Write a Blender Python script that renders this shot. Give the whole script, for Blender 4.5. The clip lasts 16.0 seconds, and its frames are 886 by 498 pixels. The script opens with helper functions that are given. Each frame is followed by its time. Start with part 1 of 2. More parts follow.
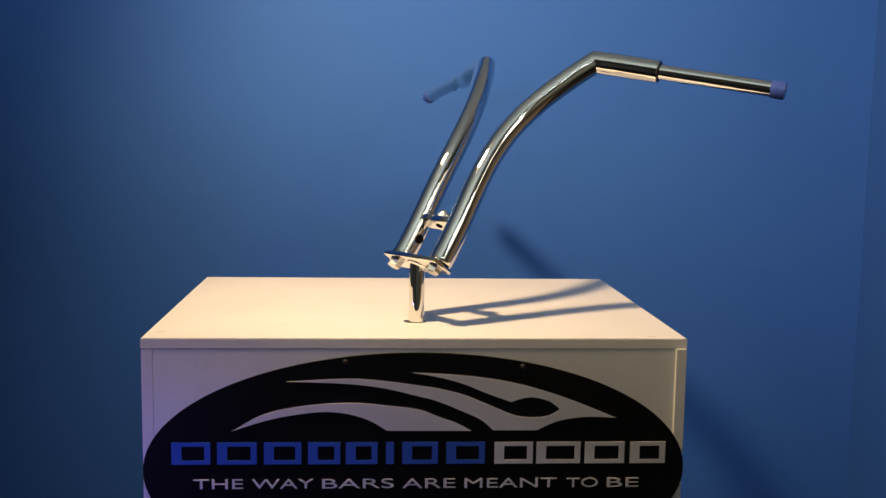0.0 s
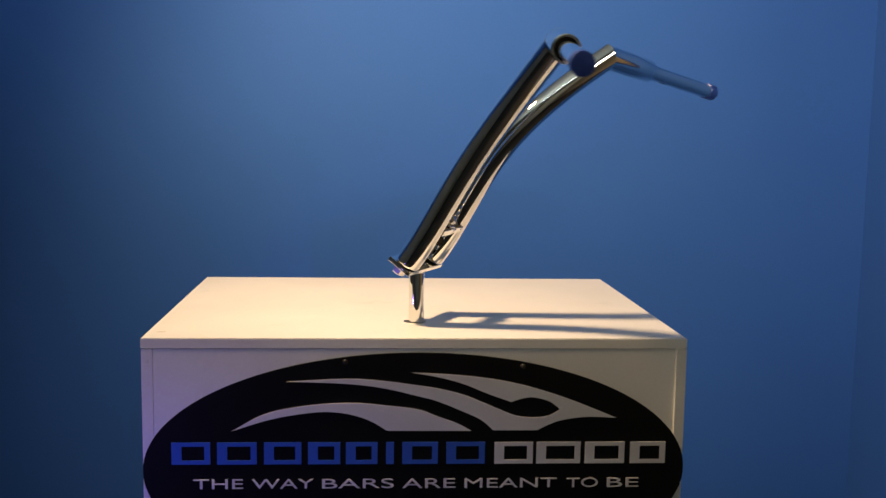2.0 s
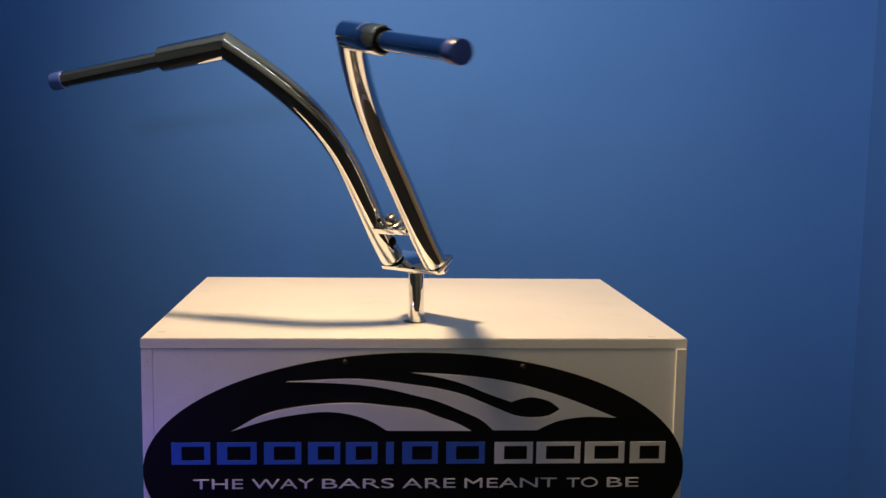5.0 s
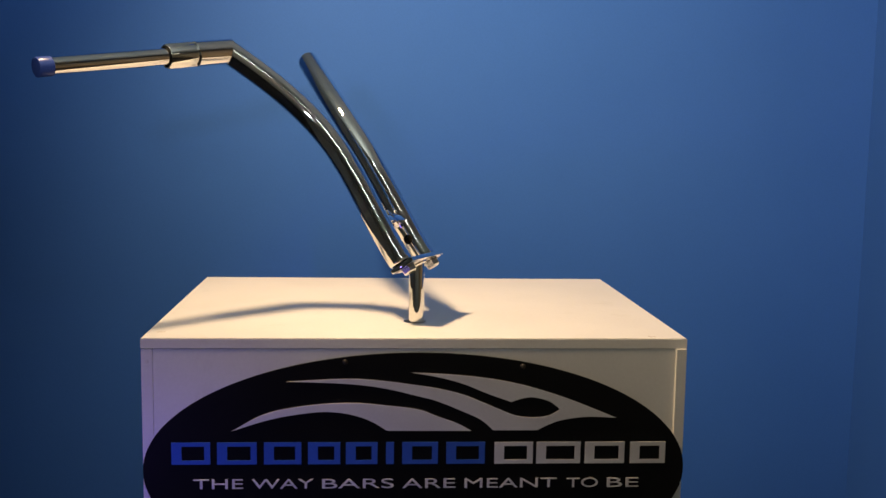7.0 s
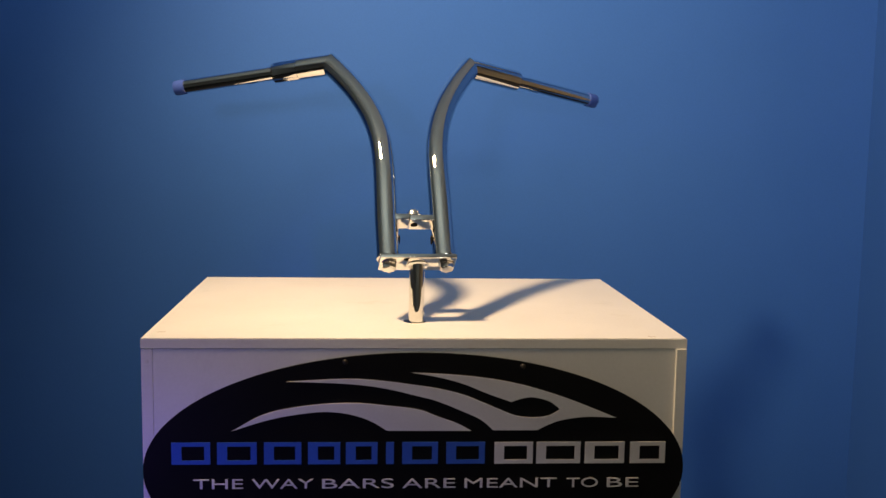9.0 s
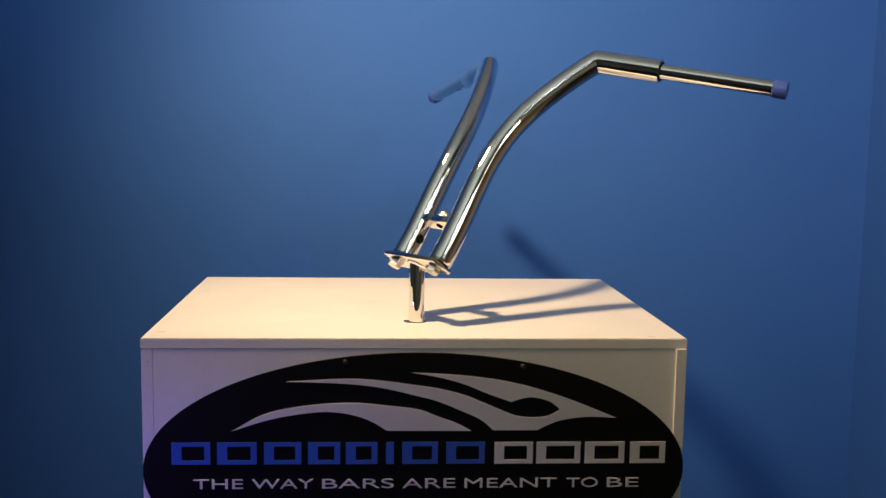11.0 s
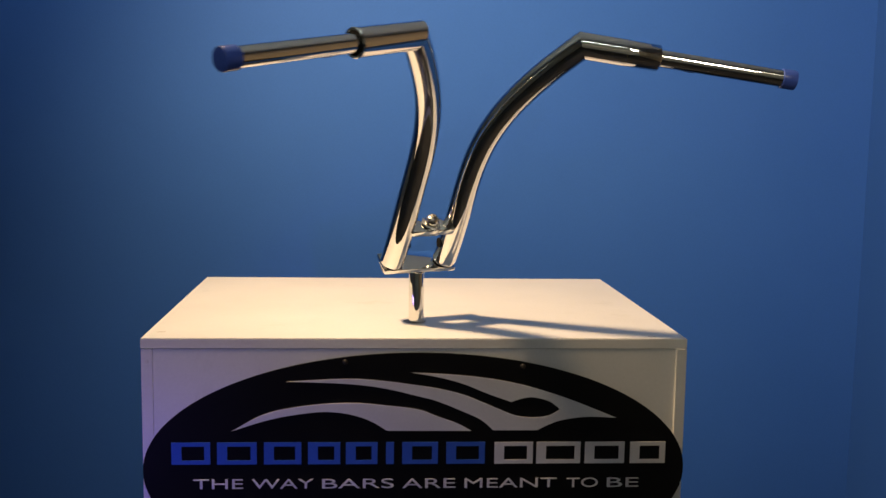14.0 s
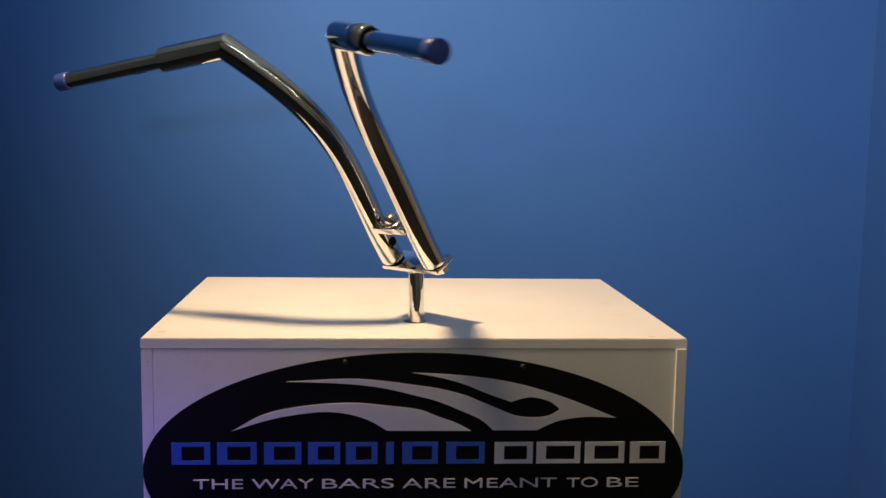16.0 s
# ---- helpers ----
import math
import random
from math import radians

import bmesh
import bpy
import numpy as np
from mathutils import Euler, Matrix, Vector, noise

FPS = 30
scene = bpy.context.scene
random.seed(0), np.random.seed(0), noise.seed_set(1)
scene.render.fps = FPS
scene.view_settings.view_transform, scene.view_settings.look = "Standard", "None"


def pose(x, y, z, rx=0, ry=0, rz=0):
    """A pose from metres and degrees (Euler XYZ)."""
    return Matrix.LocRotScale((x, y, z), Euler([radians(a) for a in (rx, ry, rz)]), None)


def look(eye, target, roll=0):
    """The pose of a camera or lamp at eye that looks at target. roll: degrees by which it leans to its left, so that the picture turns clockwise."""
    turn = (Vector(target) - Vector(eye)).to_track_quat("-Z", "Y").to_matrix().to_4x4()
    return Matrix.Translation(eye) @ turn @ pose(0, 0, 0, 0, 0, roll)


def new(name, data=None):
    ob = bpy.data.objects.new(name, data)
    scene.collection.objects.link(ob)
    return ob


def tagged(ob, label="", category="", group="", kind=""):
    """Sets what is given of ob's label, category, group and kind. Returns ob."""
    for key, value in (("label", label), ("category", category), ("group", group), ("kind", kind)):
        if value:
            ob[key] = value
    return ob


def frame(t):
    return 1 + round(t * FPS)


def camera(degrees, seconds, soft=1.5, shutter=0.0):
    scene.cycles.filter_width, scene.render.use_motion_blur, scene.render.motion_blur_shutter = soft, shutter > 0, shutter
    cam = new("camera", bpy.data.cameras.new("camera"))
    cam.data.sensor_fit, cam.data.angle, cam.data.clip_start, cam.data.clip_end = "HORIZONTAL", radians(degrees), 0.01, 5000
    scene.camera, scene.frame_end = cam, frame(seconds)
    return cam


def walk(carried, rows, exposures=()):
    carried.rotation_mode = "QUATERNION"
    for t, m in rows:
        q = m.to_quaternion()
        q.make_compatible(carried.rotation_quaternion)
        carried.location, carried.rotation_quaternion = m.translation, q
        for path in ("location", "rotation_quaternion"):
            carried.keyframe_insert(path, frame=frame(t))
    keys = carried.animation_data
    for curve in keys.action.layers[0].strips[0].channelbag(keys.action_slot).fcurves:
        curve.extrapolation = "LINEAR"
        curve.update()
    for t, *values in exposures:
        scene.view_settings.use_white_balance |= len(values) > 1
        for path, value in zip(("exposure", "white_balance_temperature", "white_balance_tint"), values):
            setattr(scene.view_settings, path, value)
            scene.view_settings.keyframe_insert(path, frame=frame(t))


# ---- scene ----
cam = camera(47.23, 16.0, soft=1.5, shutter=0.5)
TOP = 0.95                      # height of the box top over the floor
EYE = Vector((-0.0739, -1.6386, TOP + 0.3216))
YAW, PITCH = radians(-3.996), radians(6.989)
AHEAD = Vector((-math.sin(YAW) * math.cos(PITCH), math.cos(YAW) * math.cos(PITCH), -math.sin(PITCH)))
walk(cam, [(0.0, look(EYE, EYE + AHEAD, 0.913)), (16.0, look(EYE, EYE + AHEAD, 0.913))])

# ---- light ----
world = bpy.data.worlds.new("world")
world.use_nodes = True
world.node_tree.nodes["Background"].inputs[0].default_value = (0.02, 0.025, 0.04, 1)
world.node_tree.nodes["Background"].inputs[1].default_value = 0.2
scene.world = world
LAMP = Vector((-0.484, -0.216, TOP + 1.205))


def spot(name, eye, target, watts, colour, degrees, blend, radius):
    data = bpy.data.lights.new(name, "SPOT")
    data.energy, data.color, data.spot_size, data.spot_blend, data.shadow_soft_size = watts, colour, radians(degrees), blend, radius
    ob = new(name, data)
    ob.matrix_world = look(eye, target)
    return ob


def area(name, eye, target, watts, colour, wide, high):
    data = bpy.data.lights.new(name, "AREA")
    data.shape, data.size, data.size_y, data.energy, data.color = "RECTANGLE", wide, high, watts, colour
    ob = new(name, data)
    ob.matrix_world = look(eye, target)
    return ob


spot("warm_spot", LAMP, (0.74, 0.56, TOP - 0.06), 139, (1.0, 0.685, 0.375), 132, 1.0, 0.055)
area("strip_light", (0.35, -1.9, 2.44), (0.45, -1.2, 1.0), 2.4, (0.95, 1.0, 0.94), 1.5, 0.017)
# unseen fill, added to brighten the mirrored ceiling and the upper wall
spot("ceiling_fill", (-0.45, -1.85, 1.5), (-0.50, -0.62, 2.5), 94, (0.92, 1.0, 1.0), 106, 1.0, 0.04)
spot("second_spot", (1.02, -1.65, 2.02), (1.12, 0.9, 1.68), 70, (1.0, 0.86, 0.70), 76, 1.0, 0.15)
spot("violet_lamp", (-1.05, -0.92, 0.72), (-0.42, -0.13, 0.58), 19, (0.22, 0.15, 1.0), 54, 1.0, 0.05)
# added lamp with no known source; brightens the rear walls mirrored in the chrome
spot("wall_fill", (1.55, -1.9, 2.40), (1.20, -3.4, 2.15), 60, (1.0, 0.93, 0.78), 120, 1.0, 0.05)

# ---- materials ----


def nodes_of(name):
    m = bpy.data.materials.new(name)
    m.use_nodes = True
    nt = m.node_tree
    return m, nt, nt.nodes["Principled BSDF"]


def noise_node(nt, scale, detail=4.0, rough=0.55, stretch=None):
    tc = nt.nodes.new("ShaderNodeTexCoord")
    n = nt.nodes.new("ShaderNodeTexNoise")
    n.inputs["Scale"].default_value, n.inputs["Detail"].default_value, n.inputs["Roughness"].default_value = scale, detail, rough
    if stretch:
        mp = nt.nodes.new("ShaderNodeMapping")
        mp.inputs["Scale"].default_value = stretch
        nt.links.new(tc.outputs["Object"], mp.inputs["Vector"])
        nt.links.new(mp.outputs["Vector"], n.inputs["Vector"])
    else:
        nt.links.new(tc.outputs["Object"], n.inputs["Vector"])
    return n


def ramp(nt, source, lo, hi, at=(0.3, 0.7)):
    r = nt.nodes.new("ShaderNodeValToRGB")
    r.color_ramp.elements[0].position, r.color_ramp.elements[1].position = at
    r.color_ramp.elements[0].color, r.color_ramp.elements[1].color = (*lo, 1), (*hi, 1)
    nt.links.new(source, r.inputs["Fac"])
    return r


def mix(nt, a, b, fac, kind="MULTIPLY"):
    m = nt.nodes.new("ShaderNodeMix")
    m.data_type, m.blend_type = "RGBA", kind
    m.inputs["Factor"].default_value = fac
    nt.links.new(a, m.inputs["A"])
    nt.links.new(b, m.inputs["B"])
    return m.outputs["Result"]


def bump(nt, bsdf, source, strength, distance):
    b = nt.nodes.new("ShaderNodeBump")
    b.inputs["Strength"].default_value, b.inputs["Distance"].default_value = strength, distance
    nt.links.new(source, b.inputs["Height"])
    nt.links.new(b.outputs["Normal"], bsdf.inputs["Normal"])


def painted(name, lo, hi, coarse, fine, rough, relief, wear=(0.9, 1.0)):
    """Paint or plastic: patches at one scale, grain at another, fine relief."""
    m, nt, b = nodes_of(name)
    big = ramp(nt, noise_node(nt, coarse, 5.0).outputs["Fac"], lo, hi)
    small_noise = noise_node(nt, fine, 3.0)
    small = ramp(nt, small_noise.outputs["Fac"], (wear[0],) * 3, (wear[1],) * 3)
    nt.links.new(mix(nt, big.outputs["Color"], small.outputs["Color"], 1.0), b.inputs["Base Color"])
    rr = ramp(nt, big.outputs["Color"], (rough * 0.85,) * 3, (min(1, rough * 1.15),) * 3)
    nt.links.new(rr.outputs["Color"], b.inputs["Roughness"])
    bump(nt, b, small_noise.outputs["Fac"], 0.25, relief)
    return m


def metal(name, colour, rough, smudge=0.05):
    m, nt, b = nodes_of(name)
    b.inputs["Base Color"].default_value, b.inputs["Metallic"].default_value = (*colour, 1), 1.0
    n = noise_node(nt, 35.0, 5.0)
    r = ramp(nt, n.outputs["Fac"], (rough,) * 3, (rough + smudge,) * 3, (0.35, 0.8))
    nt.links.new(r.outputs["Color"], b.inputs["Roughness"])
    bump(nt, b, noise_node(nt, 14.0, 1.0).outputs["Fac"], 0.03, 0.002)
    return m


WALL_BLUE = painted("blue_wall_paint", (0.033, 0.127, 0.475), (0.040, 0.144, 0.52), 1.4, 260.0, 0.75, 0.0006, (0.94, 1.0))
WALL_BLUE.node_tree.nodes["Principled BSDF"].inputs["Specular IOR Level"].default_value = 0.22


def scuffed(m, strength, scale):
    """Sparse grey handling marks over a painted board."""
    nt = m.node_tree
    b = nt.nodes["Principled BSDF"]
    old = b.inputs["Base Color"].links[0].from_socket
    n = noise_node(nt, scale, 6.0, 0.65, (1.0, 1.0, 0.6))
    marks = ramp(nt, n.outputs["Fac"], (1.0, 1.0, 1.0), (strength, strength, strength * 0.97), (0.60, 0.78))
    nt.links.new(mix(nt, old, marks.outputs["Color"], 1.0), b.inputs["Base Color"])
    return m


CEILING_PAINT = painted("ceiling_paint", (0.48, 0.50, 0.44), (0.55, 0.56, 0.50), 1.2, 200.0, 0.8, 0.0005)
ROOM_OLIVE = painted("pale_olive_wall_paint", (0.40, 0.40, 0.33), (0.47, 0.46, 0.39), 1.2, 220.0, 0.7, 0.0005)
ROOM_BEIGE = painted("beige_wall_paint", (0.52, 0.43, 0.30), (0.60, 0.50, 0.36), 1.2, 220.0, 0.7, 0.0005)
CARPET = painted("dark_carpet", (0.035, 0.034, 0.035), (0.06, 0.058, 0.056), 6.0, 420.0, 0.95, 0.003, (0.6, 1.0))
WHITE_BOARD = painted("white_melamine", (0.74, 0.73, 0.71), (0.80, 0.79, 0.77), 5.0, 180.0, 0.38, 0.0002, (0.96, 1.0))
WHITE_BOARD = scuffed(WHITE_BOARD, 0.87, 9.0)
BOARD_EDGE = painted("board_edge", (0.66, 0.64, 0.61), (0.76, 0.74, 0.71), 18.0, 240.0, 0.5, 0.0003, (0.9, 1.0))
BOARD_EDGE_WORN = painted("worn_board", (0.34, 0.27, 0.20), (0.45, 0.37, 0.28), 60.0, 400.0, 0.7, 0.0003)
SIGN_BLACK = painted("black_acrylic", (0.003, 0.003, 0.004), (0.005, 0.005, 0.006), 6.0, 300.0, 0.42, 0.0001)
SIGN_BLACK.node_tree.nodes["Principled BSDF"].inputs["Specular IOR Level"].default_value = 0.3
SIGN_BLUE = painted("blue_vinyl", (0.035, 0.11, 0.50), (0.045, 0.13, 0.56), 9.0, 300.0, 0.35, 0.0001)
SIGN_WHITE = painted("white_vinyl", (0.62, 0.62, 0.63), (0.70, 0.70, 0.71), 9.0, 300.0, 0.4, 0.0001, (0.95, 1.0))
CHROME = metal("polished_chrome", (0.80, 0.79, 0.77), 0.014, 0.03)
STEEL = metal("bolt_steel", (0.80, 0.78, 0.74), 0.16, 0.12)
DARK_STEEL = metal("blackened_screw_steel", (0.09, 0.08, 0.075), 0.42, 0.15)
CAP_BLUE = painted("blue_plastic", (0.042, 0.080, 0.34), (0.050, 0.095, 0.39), 30.0, 500.0, 0.32, 0.0002)
# flat black that paints in the shade of holes and gaps
DARK = painted("hollow_shade_black", (0.003, 0.003, 0.003), (0.006, 0.006, 0.005), 40.0, 300.0, 0.9, 0.0003)
DARK.node_tree.nodes["Principled BSDF"].inputs["Specular IOR Level"].default_value = 0.1

# ---- mesh helpers ----


def part(name, bm, material, parent=None, label="", smooth=None):
    bmesh.ops.recalc_face_normals(bm, faces=bm.faces)
    me = bpy.data.meshes.new(name)
    bm.to_mesh(me)
    bm.free()
    me.materials.append(material)
    if smooth is not None:
        for p in me.polygons:
            p.use_smooth = True
        me.set_sharp_from_angle(angle=radians(smooth))
    ob = new(name, me)
    if parent:
        ob.parent = parent
    if label:
        ob["label"] = label
    return ob


def empty(name, m=None):
    ob = new(name)
    ob.empty_display_size = 0.05
    if m is not None:
        ob.matrix_basis = m
    return ob


def slab(x0, x1, y0, y1, z0, z1, bevel=0.0, segs=2):
    bm = bmesh.new()
    bmesh.ops.create_cube(bm, size=1.0)
    for v in bm.verts:
        v.co = ((x0, x1)[v.co.x > 0], (y0, y1)[v.co.y > 0], (z0, z1)[v.co.z > 0])
    if bevel:
        bmesh.ops.bevel(bm, geom=bm.edges[:], offset=bevel, segments=segs, affect="EDGES", profile=0.5)
    return bm


def frame_at(way, side_hint=Vector((0, 0, 1))):
    w = way.normalized()
    a = side_hint.cross(w)
    if a.length < 1e-4:
        a = Vector((1, 0, 0)).cross(w)
    a.normalize()
    return a, w.cross(a)


def tube(points, radii, sides=40, cap=True, planes=None, shape=None):
    """A tube along points; planes: optional cutting normals at points (mitres); shape(i, angle) scales the radius."""
    bm = bmesh.new()
    n = len(points)
    rings, a = [], None
    for i, p in enumerate(points):
        d = (points[min(i + 1, n - 1)] - points[max(i - 1, 0)]).normalized()
        if a is None:
            a, b = frame_at(d)
        else:
            a = (a - d * a.dot(d)).normalized()
            b = d.cross(a)
        ring = []
        for k in range(sides):
            g = 2 * math.pi * k / sides
            q = (a * math.cos(g) + b * math.sin(g)) * radii[i] * (shape(i, a * math.cos(g) + b * math.sin(g)) if shape else 1.0)
            if planes and planes[i] is not None:
                nrm = planes[i]
                q = q - d * (q.dot(nrm) / d.dot(nrm))
            ring.append(bm.verts.new(p + q))
        rings.append(ring)
    for r0, r1 in zip(rings, rings[1:]):
        for k in range(sides):
            bm.faces.new((r0[k], r0[(k + 1) % sides], r1[(k + 1) % sides], r1[k]))
    if cap:
        bm.faces.new(rings[0][::-1])
        bm.faces.new(rings[-1])
    return bm


def spun(profile, sides=32):
    """A solid turned about z from (radius, height) pairs."""
    bm = bmesh.new()
    rings = []
    for r, z in profile:
        rings.append([bm.verts.new((r * math.cos(2 * math.pi * k / sides), r * math.sin(2 * math.pi * k / sides), z)) for k in range(sides)])
    for r0, r1 in zip(rings, rings[1:]):
        for k in range(sides):
            bm.faces.new((r0[k], r0[(k + 1) % sides], r1[(k + 1) % sides], r1[k]))
    bm.faces.new(rings[0][::-1])
    bm.faces.new(rings[-1])
    return bm


def flat_shape(outline, y0, y1):
    """A plate in the xz plane from an outline of (x, z), between y0 and y1."""
    bm = bmesh.new()
    vs = [bm.verts.new((x, y0, z)) for x, z in outline]
    es = [bm.edges.new((vs[i], vs[(i + 1) % len(vs)])) for i in range(len(vs))]
    bmesh.ops.triangle_fill(bm, edges=es, use_beauty=True)
    out = bmesh.ops.extrude_face_region(bm, geom=bm.faces[:])
    for v in [g for g in out["geom"] if isinstance(g, bmesh.types.BMVert)]:
        v.co.y = y1
    return bm


def rounded(points, steps=5):
    """A closed Catmull-Rom curve; a point with a third item stays a sharp corner."""
    n, out = len(points), []
    for i in range(n):
        p0, p1, p2, p3 = (points[(i + k) % n] for k in (-1, 0, 1, 2))
        a, b, c, d = (Vector(p[:2]) for p in (p0, p1, p2, p3))
        if len(p1) > 2:
            a = b
        if len(p2) > 2:
            d = c
        for s in range(steps):
            t = s / steps
            out.append(0.5 * (2 * b + (c - a) * t + (2 * a - 5 * b + 4 * c - d) * t * t + (3 * b - a - 3 * c + d) * t ** 3))
    return [(v.x, v.y) for v in out]


# ---- the room ----
BACK, RIGHT, LEFT, REAR, HIGH = 0.897, 1.196, -2.3, -4.2, 2.5
RETURN, FAR = 0.05, 2.4


def setting(name, bm, material, label, category):
    ob = part(name, bm, material)
    return tagged(ob, label, category, kind="structure")


setting("floor", slab(LEFT - 0.1, FAR + 0.1, REAR - 0.1, BACK + 0.1, -0.1, 0.0), CARPET, "dark carpet floor under the display box", "floor")
setting("ceiling", slab(LEFT - 0.1, FAR + 0.1, REAR - 0.1, BACK + 0.1, HIGH, HIGH + 0.1), CEILING_PAINT, "plain off-white painted ceiling of the showroom", "ceiling")
setting("wall_north", slab(LEFT - 0.1, RIGHT + 0.1, BACK, BACK + 0.1, 0.0, HIGH), WALL_BLUE, "matt blue painted wall behind the display box", "wall")
setting("wall_east", slab(RIGHT, RIGHT + 0.1, RETURN, BACK, 0.0, HIGH), WALL_BLUE, "short blue painted return wall meeting the corner", "wall")
setting("wall_far_east", slab(FAR, FAR + 0.1, REAR, BACK + 0.1, 0.0, HIGH), ROOM_BEIGE, "plain beige wall beyond the return", "wall")
setting("wall_beside", slab(RIGHT + 0.1, FAR, RETURN, RETURN + 0.1, 0.0, HIGH), WALL_BLUE, "matt blue painted wall beside the return", "wall")
setting("wall_west", slab(LEFT - 0.1, LEFT, REAR, BACK, 0.0, HIGH), ROOM_OLIVE, "plain pale olive side wall of the showroom", "wall")
setting("wall_south", slab(LEFT - 0.1, FAR + 0.1, REAR - 0.1, REAR, 0.0, HIGH), ROOM_OLIVE, "plain pale olive wall facing the display box", "wall")

# ---- the display box ----
BX0, BX1, BY0, BY1, BOARD = -0.4178, 0.4112, -0.1334, 0.4730, 0.0155


def display_box():
    box = empty("display_box", pose(0, 0, 0))
    # top panel with the round hole for the shaft
    bm = bmesh.new()
    corner = [bm.verts.new((x, y, TOP - BOARD)) for x, y in ((BX0, BY0), (BX1, BY0), (BX1, BY1), (BX0, BY1))]
    hole = [bm.verts.new((0.0185 * math.cos(2 * math.pi * k / 32) - 0.004, 0.0185 * math.sin(2 * math.pi * k / 32) + 0.001, TOP - BOARD)) for k in range(32)]
    es = [bm.edges.new((r[i], r[(i + 1) % len(r)])) for r in (corner, hole) for i in range(len(r))]
    bmesh.ops.triangle_fill(bm, edges=es, use_beauty=True)
    for f in [f for f in bm.faces if all((v.co.xy).length < 0.03 for v in f.verts)]:
        bm.faces.remove(f)
    out = bmesh.ops.extrude_face_region(bm, geom=bm.faces[:])
    for v in [g for g in out["geom"] if isinstance(g, bmesh.types.BMVert)]:
        v.co.z = TOP
    rim = [e for e in bm.edges if all(v.co.z > TOP - 0.001 and abs(v.co.x) > 0.1 for v in e.verts) and len(e.link_faces) == 2 and e.calc_face_angle() > 1]
    bmesh.ops.bevel(bm, geom=rim, offset=0.0012, segments=2, affect="EDGES")
    part("top_panel", bm, WHITE_BOARD, box, "white laminated top with a shaft hole")
    low = TOP - BOARD - 0.0008
    part("side_panel", slab(BX0 + 0.0003, BX0 + 0.0175, BY0 + 0.0002, BY1, 0.0, low, 0.001), WHITE_BOARD, box)
    part("side_panel", slab(BX1 - 0.0163, BX1 - 0.0005, BY0 - 0.0030, BY1, 0.0, low, 0.0004), WHITE_BOARD, box)
    part("front_panel", slab(BX0 + 0.0179, BX1 - 0.0166, BY0 + 0.0004, BY0 + 0.018, 0.0, low - 0.0002, 0.0005), WHITE_BOARD, box, "scuffed white front board")
    part("back_panel", slab(BX0 + 0.0181, BX1 - 0.0181, BY1 - 0.016, BY1, 0.0, low, 0.0008), WHITE_BOARD, box)
    for x, y, a in ((BX0 + 0.022, BY0 + 0.045, 12), (BX1 - 0.052, BY0 + 0.014, -6)):
        bm = slab(-0.006, 0.006, -0.0005, 0.0005, 0.0, 0.0003)
        bm.transform(pose(x, y, TOP, 0, 0, a))
        part("scratch", bm, BOARD_EDGE_WORN, box, "short brown scratch")
    for z in (TOP - 0.036, TOP - 0.30):
        for x in (BX0 + 0.0092,):
            bm = spun([(0.0001, 0.0), (0.0032, 0.0), (0.0030, 0.0006), (0.0001, 0.0008)], 16)
            bm.transform(Matrix.Translation((x, BY0 + 0.0007, z)) @ Matrix.Rotation(radians(90), 4, "X"))
            part("screw_plug", bm, BOARD_EDGE, box, smooth=40)
    return tagged(box, "white laminated display box with a round hole in its top", "display box")


display_box()

# ---- the oval sign on the box front ----
SX, SZ, SW, SH = -0.0022, TOP - 0.2040, 0.4150, 0.1825
SY = BY0 - 0.0032               # face of the sign


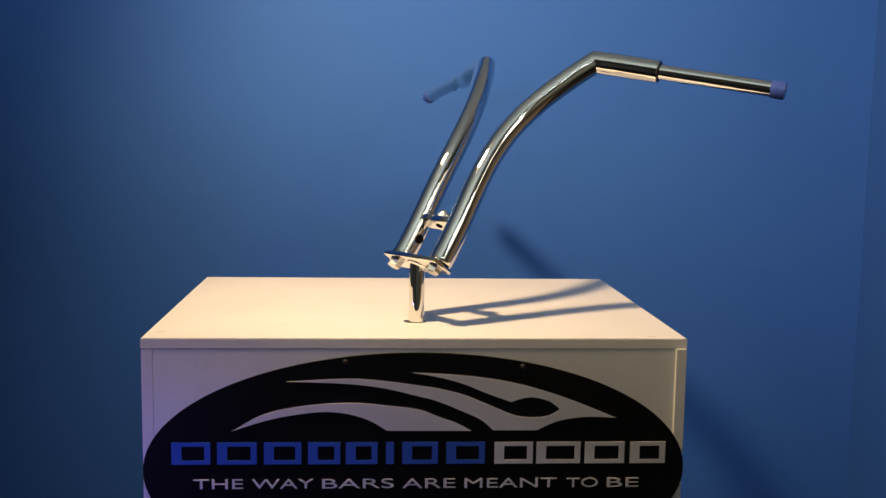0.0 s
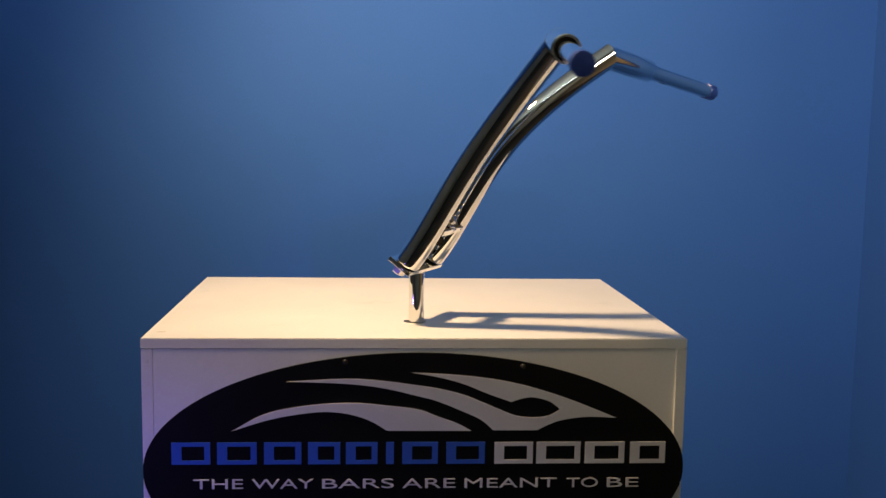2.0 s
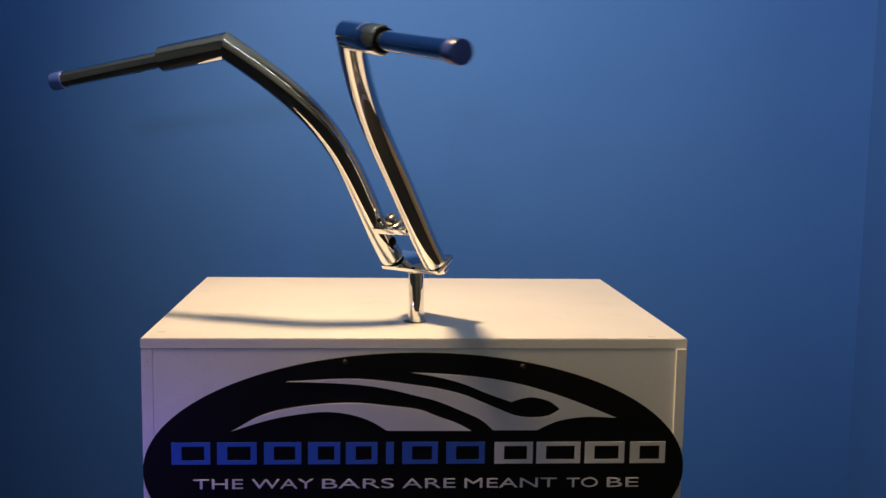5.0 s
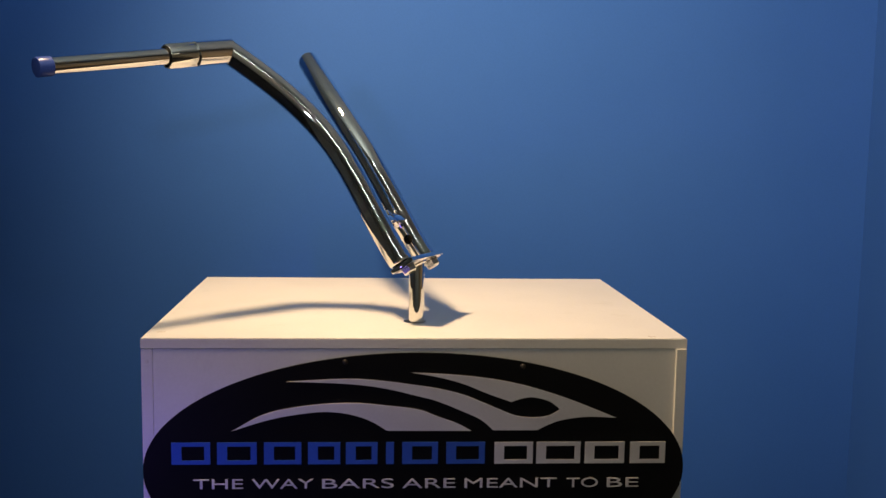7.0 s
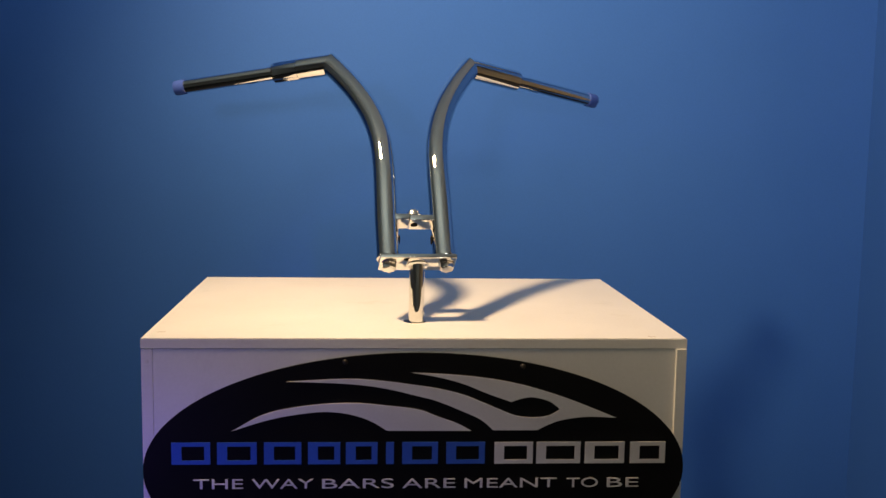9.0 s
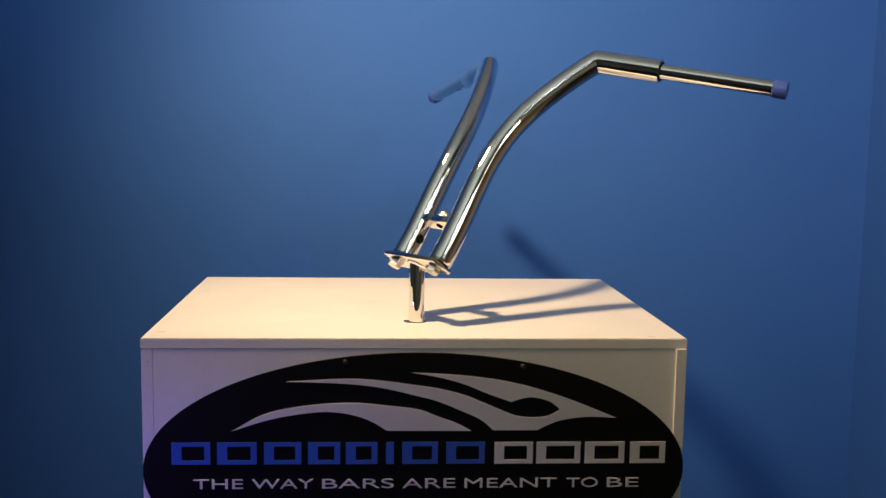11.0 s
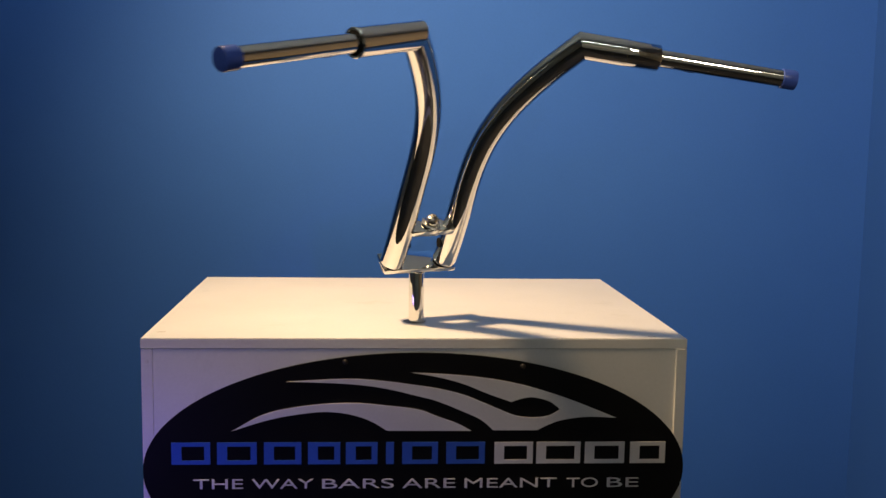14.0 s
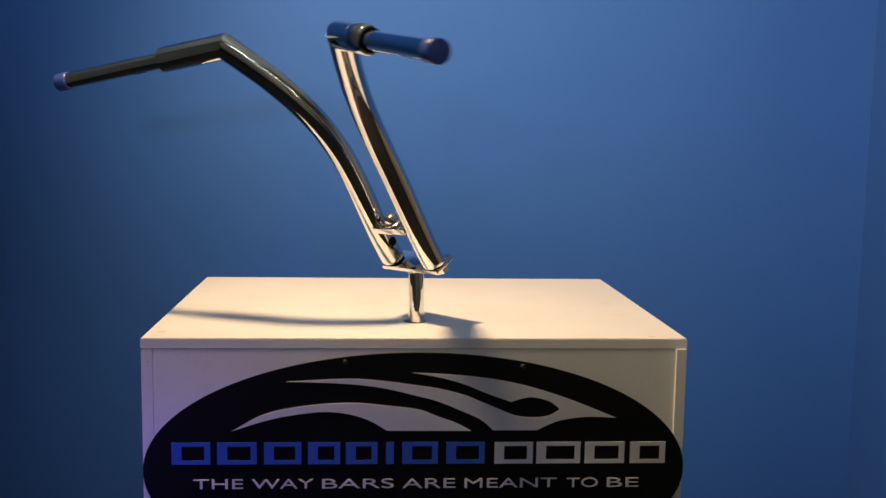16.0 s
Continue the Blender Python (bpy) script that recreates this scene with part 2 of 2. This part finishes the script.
def oval_sign():
    sign = empty("oval_sign", pose(-0.0001, -0.0030, 0.0024))
    sign.scale = (0.9981, 0.9981, 0.9981)
    edge = [(SX + SW * math.cos(2 * math.pi * k / 160), SZ + SH * math.sin(2 * math.pi * k / 160)) for k in range(160)]
    bm = flat_shape(edge, SY, BY0 - 0.0012)
    part("panel", bm, SIGN_BLACK, sign, "glossy black oval panel", smooth=30)
    # white sweeps
    for outline in SWEEPS:
        bm = flat_shape(rounded([((p[0]) / 1000, TOP - p[1] / 1000, *p[2:]) for p in outline]), SY - 0.0008, SY + 0.0005)
        part("white_sweep", bm, SIGN_WHITE, sign, "pale curved decoration")
    # the name is shown as plain blocks in its colours
    z0, z1 = TOP - 0.1953, TOP - 0.1609
    for i, (x0, x1) in enumerate(BLOCKS):
        x0, x1 = x0 / 1000, x1 / 1000
        g = 0.0064
        bm = bmesh.new()
        drop = -0.0014 * (x0 + x1) / 0.8
        outer = [(x0, z0 + drop), (x1, z0 + drop), (x1, z1 + drop), (x0, z1 + drop)]
        inner = [(x0 + 0.0150, z0 + g + drop), (x1 - 0.0090, z0 + g + drop), (x1 - 0.0090, z1 - g + drop), (x0 + 0.0150, z1 - g + drop)]
        if x1 - x0 < 0.03:
            bm = flat_shape(outer, SY - 0.0008, SY + 0.0005)
        else:
            rings = [[bm.verts.new((x, SY - 0.0008, z)) for x, z in r] for r in (outer, inner)]
            es = [bm.edges.new((r[k], r[(k + 1) % 4])) for r in rings for k in range(4)]
            fs = [bm.faces.new((rings[0][k], rings[0][(k + 1) % 4], rings[1][(k + 1) % 4], rings[1][k])) for k in range(4)]
            out = bmesh.ops.extrude_face_region(bm, geom=fs)
            for v in [q for q in out["geom"] if isinstance(q, bmesh.types.BMVert)]:
                v.co.y = SY + 0.0005
        part("name_block", bm, SIGN_BLUE if i < 8 else SIGN_WHITE, sign, "blue vinyl block" if i < 8 else "white vinyl block")
    # the line of words below it
    for word, x0, x1 in WORDS:
        curve = bpy.data.curves.new("word", "FONT")
        curve.body, curve.size, curve.extrude, curve.offset = word, 0.02, 0.0006, -0.00006
        text = bpy.data.objects.new("word", curve)
        scene.collection.objects.link(text)
        bpy.context.view_layer.update()
        me = bpy.data.meshes.new_from_object(text.evaluated_get(bpy.context.evaluated_depsgraph_get()))
        bpy.data.objects.remove(text)
        xs = [v.co.x for v in me.vertices]
        zs = [v.co.y for v in me.vertices]
        drop = -0.0014 * (x0 + x1) / 800
        sx, sz = (x1 - x0) / 1000 / (max(xs) - min(xs)), 0.0150 / (max(zs) - min(zs))
        for v in me.vertices:
            x, z, y = v.co
            v.co = (x0 / 1000 + (x - min(xs)) * sx, SY - 0.0004 - y, TOP - 0.2336 + (z - min(zs)) * sz + drop)
        me.materials.clear()
        me.materials.append(SIGN_WHITE)
        ob = new("word", me)
        ob.parent = sign
    for x, z in ((-0.1140, -0.0357), (0.1564, -0.0428), (-0.305, -0.268), (0.305, -0.272)):
        bm = spun([(0.0001, 0.0), (0.0042, 0.0), (0.0040, 0.0010), (0.0028, 0.0022), (0.0014, 0.0024), (0.0012, 0.0012), (0.0001, 0.0012)], 20)
        bm.transform(Matrix.Translation((x, SY - 0.0001, TOP + z)) @ Matrix.Rotation(radians(90), 4, "X"))
        part("screw", bm, DARK_STEEL, sign, "small dark fixing screw", smooth=40)
    return tagged(sign, "glossy black oval sign with pale sweeps screwed to the box", "sign")


SWEEPS = [[(-201.9, 65.9, 1), (-112.2, 61.6), (-55.1, 65.2), (-7.9, 71.5), (26.5, 76.8), (65.6, 86.6), (104.9, 102.7), (136.6, 116.1), (156.8, 121.6), (180.4, 122.6), (199.6, 119.1), (215.2, 110.2, 1), (199.0, 97.6), (175.2, 91.3), (159.5, 92.2), (139.6, 98.3, 1), (104.5, 85.8), (65.2, 69.8), (26.3, 59.2), (-14.2, 52.1, 1), (65.0, 56.6), (143.2, 68.2), (222.5, 91.5), (303.9, 124.0, 1), (259.6, 122.0), (223.6, 126.3), (200.1, 133.4), (181.0, 143.1, 1), (112.7, 142.8, 1), (94.1, 126.6), (66.0, 113.2), (26.8, 97.1), (-6.0, 88.2), (-55.0, 76.6), (-112.2, 69.5)],
          [(-284.1, 142.5, 1), (-238.4, 117.3), (-192.7, 106.1), (-139.3, 100.1), (-93.3, 99.4), (-54.8, 103.0), (-4.0, 109.4), (27.2, 121.0), (55.1, 130.9), (78.8, 143.5, 1), (-50.1, 142.8, 1), (-70.0, 130.3), (-93.2, 120.5), (-123.9, 114.2), (-154.6, 113.2), (-200.4, 119.2), (-238.5, 127.8)]]
BLOCKS = [(-374.4, -316.5), (-306.4, -247.2), (-236.2, -180.1), (-169.9, -121.1), (-112.6, -64.4), (-51.5, -39.4), (-26.5, 28.1), (41.1, 100.4), (115.3, 175.0), (180.6, 249.2), (256.3, 318.5), (327.4, 382.9)]
WORDS = [('THE', -342.4, -267.9), ('WAY', -254.4, -161.3), ('BARS', -148.5, -39.0), ('ARE', -26.0, 55.9), ('MEANT', 69.9, 213.5), ('TO', 229.4, 278.3), ('BE', 292.6, 342.7)]

oval_sign()

# ---- the turning handlebar ----
TUBE_R, SLEEVE_R, GRIP_R, POST_R = 0.0195, 0.0194, 0.0126, 0.0127
TIP = Vector((0.3916, 0.4175, 0.3868))
# guide points of the riser's centre line, from the plate to the elbow
GUIDES = [(0.0043, 0.0468, 0.0988), (0.0602, 0.0450, 0.1699), (0.0876, 0.0530, 0.2443), (0.1283, 0.0300, 0.2987), (0.1803, 0.0532, 0.3544), (0.2732, 0.1294, 0.4324)]
BASE, ELBOW = Vector(GUIDES[0]), Vector(GUIDES[-1])
# the second arm was bent a few millimetres differently from the first
ELBOW_SHIFT, TIP_SHIFT = Vector((0.0015, 0.0026, 0.0012)), Vector((0.0010, 0.0002, -0.0016))


def arm_points(shift, n=48):
    """Centre line of one riser: it leaves the plate straight, rises more steeply half way and sweeps outwards to the elbow."""
    out, k = [], len(GUIDES) - 1
    for i in range(n):
        u = i / (n - 1)
        p = Vector((0, 0, 0))
        for j, g in enumerate(GUIDES):
            p += Vector(g) * (math.comb(k, j) * u ** j * (1 - u) ** (k - j))
        out.append(p + shift * u * u)
    return out


PLATE_LEAN = 35.0
SLANT = Vector((math.sin(radians(PLATE_LEAN)), 0, math.cos(radians(PLATE_LEAN))))


def handlebar():
    bar = empty("handlebar", pose(0, 0, TOP))
    tilt = Matrix.Translation((0.0, 0, 0.1020)) @ Matrix.Rotation(radians(PLATE_LEAN), 4, "Y")
    # shaft
    line = [Vector((0, 0, z)) for z in (-0.05, 0.0, 0.04, 0.0925)]
    part("shaft", tube(line, [POST_R] * 4, 40, True, [None, None, None, SLANT]), CHROME, bar, "polished turning shaft", smooth=40)
    bm = spun([(0.0125, -0.0076), (0.0185, -0.0076), (0.0180, -0.0092), (0.0160, -0.0108), (0.0125, -0.0112)], 36)
    bm.transform(tilt @ Matrix.Translation((0.0055, 0, 0)))
    part("weld_bead", bm, CHROME, bar, smooth=50)
    bm = slab(-0.021, 0.023, -0.0625, 0.0625, -0.0075, 0.0, 0.0012)
    bm.transform(tilt)
    part("base_plate", bm, CHROME, bar, "tilted chrome mounting plate", smooth=35)
    for s in (-1, 1):
        bm = spun([(0.0100, -0.0190), (0.0120, -0.0172), (0.0120, -0.0105), (0.0138, -0.0100), (0.0138, -0.0076)], 6)
        bm.transform(tilt @ Matrix.Translation((0.0, s * 0.0475, 0)))
        part("bolt", bm, STEEL, bar, "hexagon bolt head under the plate", smooth=30)
    for s in (1, -1):
        pts = arm_points(ELBOW_SHIFT * (s < 0))
        elbow, tip = pts[-1], TIP + TIP_SHIFT * (s < 0)
        way = (tip - elbow).normalized()
        before = (pts[-1] - pts[-2]).normalized()
        mitre = (way + before).normalized()
        length = (tip - elbow).length
        flip = Matrix.Diagonal((1, s, 1, 1))
        # the tube's rounded foot stands on a black stub painting the shadow gap
        stub = [pts[0], pts[0] + (pts[1] - pts[0]).normalized() * 0.012]
        bm = tube(stub, [TUBE_R - 0.0030] * 2, 32, True, [SLANT, None])
        bm.transform(flip)
        part("shadow_stub", bm, DARK, bar, "black stub painting the shadow under the tube's foot", smooth=40)
        first = (pts[1] - pts[0]).normalized()
        up = [pts[0] + first * q for q in (0.0024, 0.0030, 0.0044, 0.0066)] + pts[1:]
        radii = [TUBE_R - 0.0026, TUBE_R - 0.0013, TUBE_R - 0.0004] + [TUBE_R] * (len(up) - 3)
        planes = [SLANT] * 4 + [None] * (len(up) - 4)
        planes[-1] = mitre
        bm = tube(up, radii, 48, True, planes)
        bm.transform(flip)
        riser = part("riser_tube", bm, CHROME, bar, "thick swept chrome tube", smooth=50)
        # sleeve past the elbow, cut back on its rear side
        a, b = 0.20 * length, 0.355 * length
        end = a if s > 0 else b
        line = [elbow, elbow + way * 0.03, elbow + way * (end - 0.0012), elbow + way * end]
        bm = tube(line, [SLEEVE_R, SLEEVE_R, SLEEVE_R, SLEEVE_R - 0.0012], 48, True, [mitre, None, None, None])
        bm.transform(flip)
        part("sleeve", bm, CHROME, bar, "thick chrome sleeve with a welded mitre", smooth=40)
        line = [elbow + way * q for q in (a - 0.002, b - 0.0015, b)]
        cut = Vector((-1.0, 0.1, 0.1)).normalized()

        def collar(i, d, cut=cut):
            return 1.0 if d.dot(cut) < 0.15 else 1.0 - 0.15 * min(1.0, (d.dot(cut) - 0.15) / 0.15)
        if s > 0:
            r = SLEEVE_R - 0.0004
            part("collar", tube(line, [r, r, r - 0.0012], 48, True, None, collar), CHROME, bar, "stepped chrome collar", smooth=40)
        line = [elbow + way * q for q in (b - 0.005, b + 0.02, length - 0.016)]
        bm = tube(line, [GRIP_R] * 3, 40)
        bm.transform(flip)
        grip = part("grip_tube", bm, CHROME, bar, "slim chrome grip tube", smooth=40)
        line = [elbow + way * q for q in (length - 0.022, length - 0.0212, length - 0.002, length - 0.0006, length)]
        bm = tube(line, [GRIP_R + 0.0008, GRIP_R + 0.0015, GRIP_R + 0.0017, GRIP_R + 0.0011, GRIP_R - 0.001], 36)
        bm.transform(flip)
        part("end_cap", bm, CAP_BLUE, bar, "blue plastic end cap", smooth=40)
        # black ring painting the shaded gap round the grip at the sleeve's mouth
        mouth = 0.0158
        bm = tube([elbow + way * q for q in (b - 0.004, b + 0.0004)], [mouth, mouth], 40)
        bm.transform(flip)
        part("mouth_shade", bm, DARK, bar, "black ring painting the shade in the sleeve's gap", smooth=40)
        # wiring slot under the grip, wiring hole low on the riser: shade painted black
        down = Vector((0, 0, -1))
        down = (down - way * down.dot(way)).normalized()
        line = [elbow + way * (0.50 * length + q) + down * (GRIP_R - 0.0034) for q in (-0.012, -0.010, 0.0, 0.010, 0.012)]
        bm = tube(line, [0.0015, 0.0036, 0.0040, 0.0036, 0.0015], 16)
        bm.transform(flip)
        part("wiring_slot", bm, DARK, grip, "black solid painting the shade in the wiring slot", smooth=40)
        d = (pts[5] - pts[4]).normalized()
        inward = Vector((-0.02, -1.0, 0))
        inward = (inward - d * inward.dot(d)).normalized()
        c = pts[4].lerp(pts[5], 0.35)
        bm = tube([c + inward * (TUBE_R - 0.006), c + inward * (TUBE_R + 0.0007)], [0.0080, 0.0080], 24)
        bm.transform(flip)
        part("wiring_hole", bm, DARK, riser, "black disc painting the shade in the wiring hole", smooth=40)
    # lapped crosspiece between the risers
    cross = Matrix.Translation(BASE) @ Matrix.Rotation(radians(PLATE_LEAN), 4, "Y") @ Matrix.Translation((0.002, -BASE.y, 0.077))
    for y0, y1, z0, z1 in ((-0.036, 0.008, -0.0062, 0.0042), (0.0084, 0.036, -0.0046, 0.0060), (-0.010, 0.010, 0.0044, 0.0060)):
        bm = slab(-0.016, 0.016, y0, y1, z0, z1, 0.001)
        bm.transform(cross)
        part("cross_tab", bm, CHROME, bar, "chrome tab lapped over its neighbour", smooth=35)
    bm = spun([(0.0150, 0.0061), (0.0150, 0.0080), (0.0140, 0.0086), (0.0001, 0.0086)], 28)
    bm.transform(cross)
    part("washer", bm, STEEL, bar, smooth=40)
    bm = spun([(0.0106, 0.0086), (0.0114, 0.0125), (0.0106, 0.0172), (0.0082, 0.0205), (0.0052, 0.0218), (0.0046, 0.0160), (0.0001, 0.0160)], 28)
    bm.transform(cross)
    part("cap_bolt", bm, STEEL, bar, "round-headed socket bolt", smooth=40)
    # black disc painting the shade in the bolt hole under the tab
    bm = spun([(0.0001, -0.0072), (0.0058, -0.0072), (0.0058, -0.0050), (0.0001, -0.0050)], 24)
    bm.transform(cross)
    part("bolt_hole_shade", bm, DARK, bar, smooth=40)
    return tagged(bar, "polished chrome motorcycle handlebar turning on a short shaft", "handlebar")


BAR = handlebar()


def motions():
    """The handlebar turns on its shaft, a little unevenly."""
    turns = [38.8, 23.0, 6.8, -10.0, -27.9, -46.5, -64.9, -82.2, -99.3, -116.7, -134.5, -152.7, -170.9, -188.9, -206.2, -222.5, -237.5,
             -251.2, -264.4, -277.8, -291.8, -306.6, -322.4, -339.1, -356.2, -373.3, -391.3, -409.3, -427.4, -444.3, -460.5, -477.7, -496.9]
    rows = [(0.5 * i, pose(-0.0017, 0.0001, TOP, -0.855, -0.082) @ pose(0, 0, 0, 0, 0, a) @ pose(0, 0, 0, 0.495, 0.211)) for i, a in enumerate(turns)]
    walk(BAR, rows)


motions()
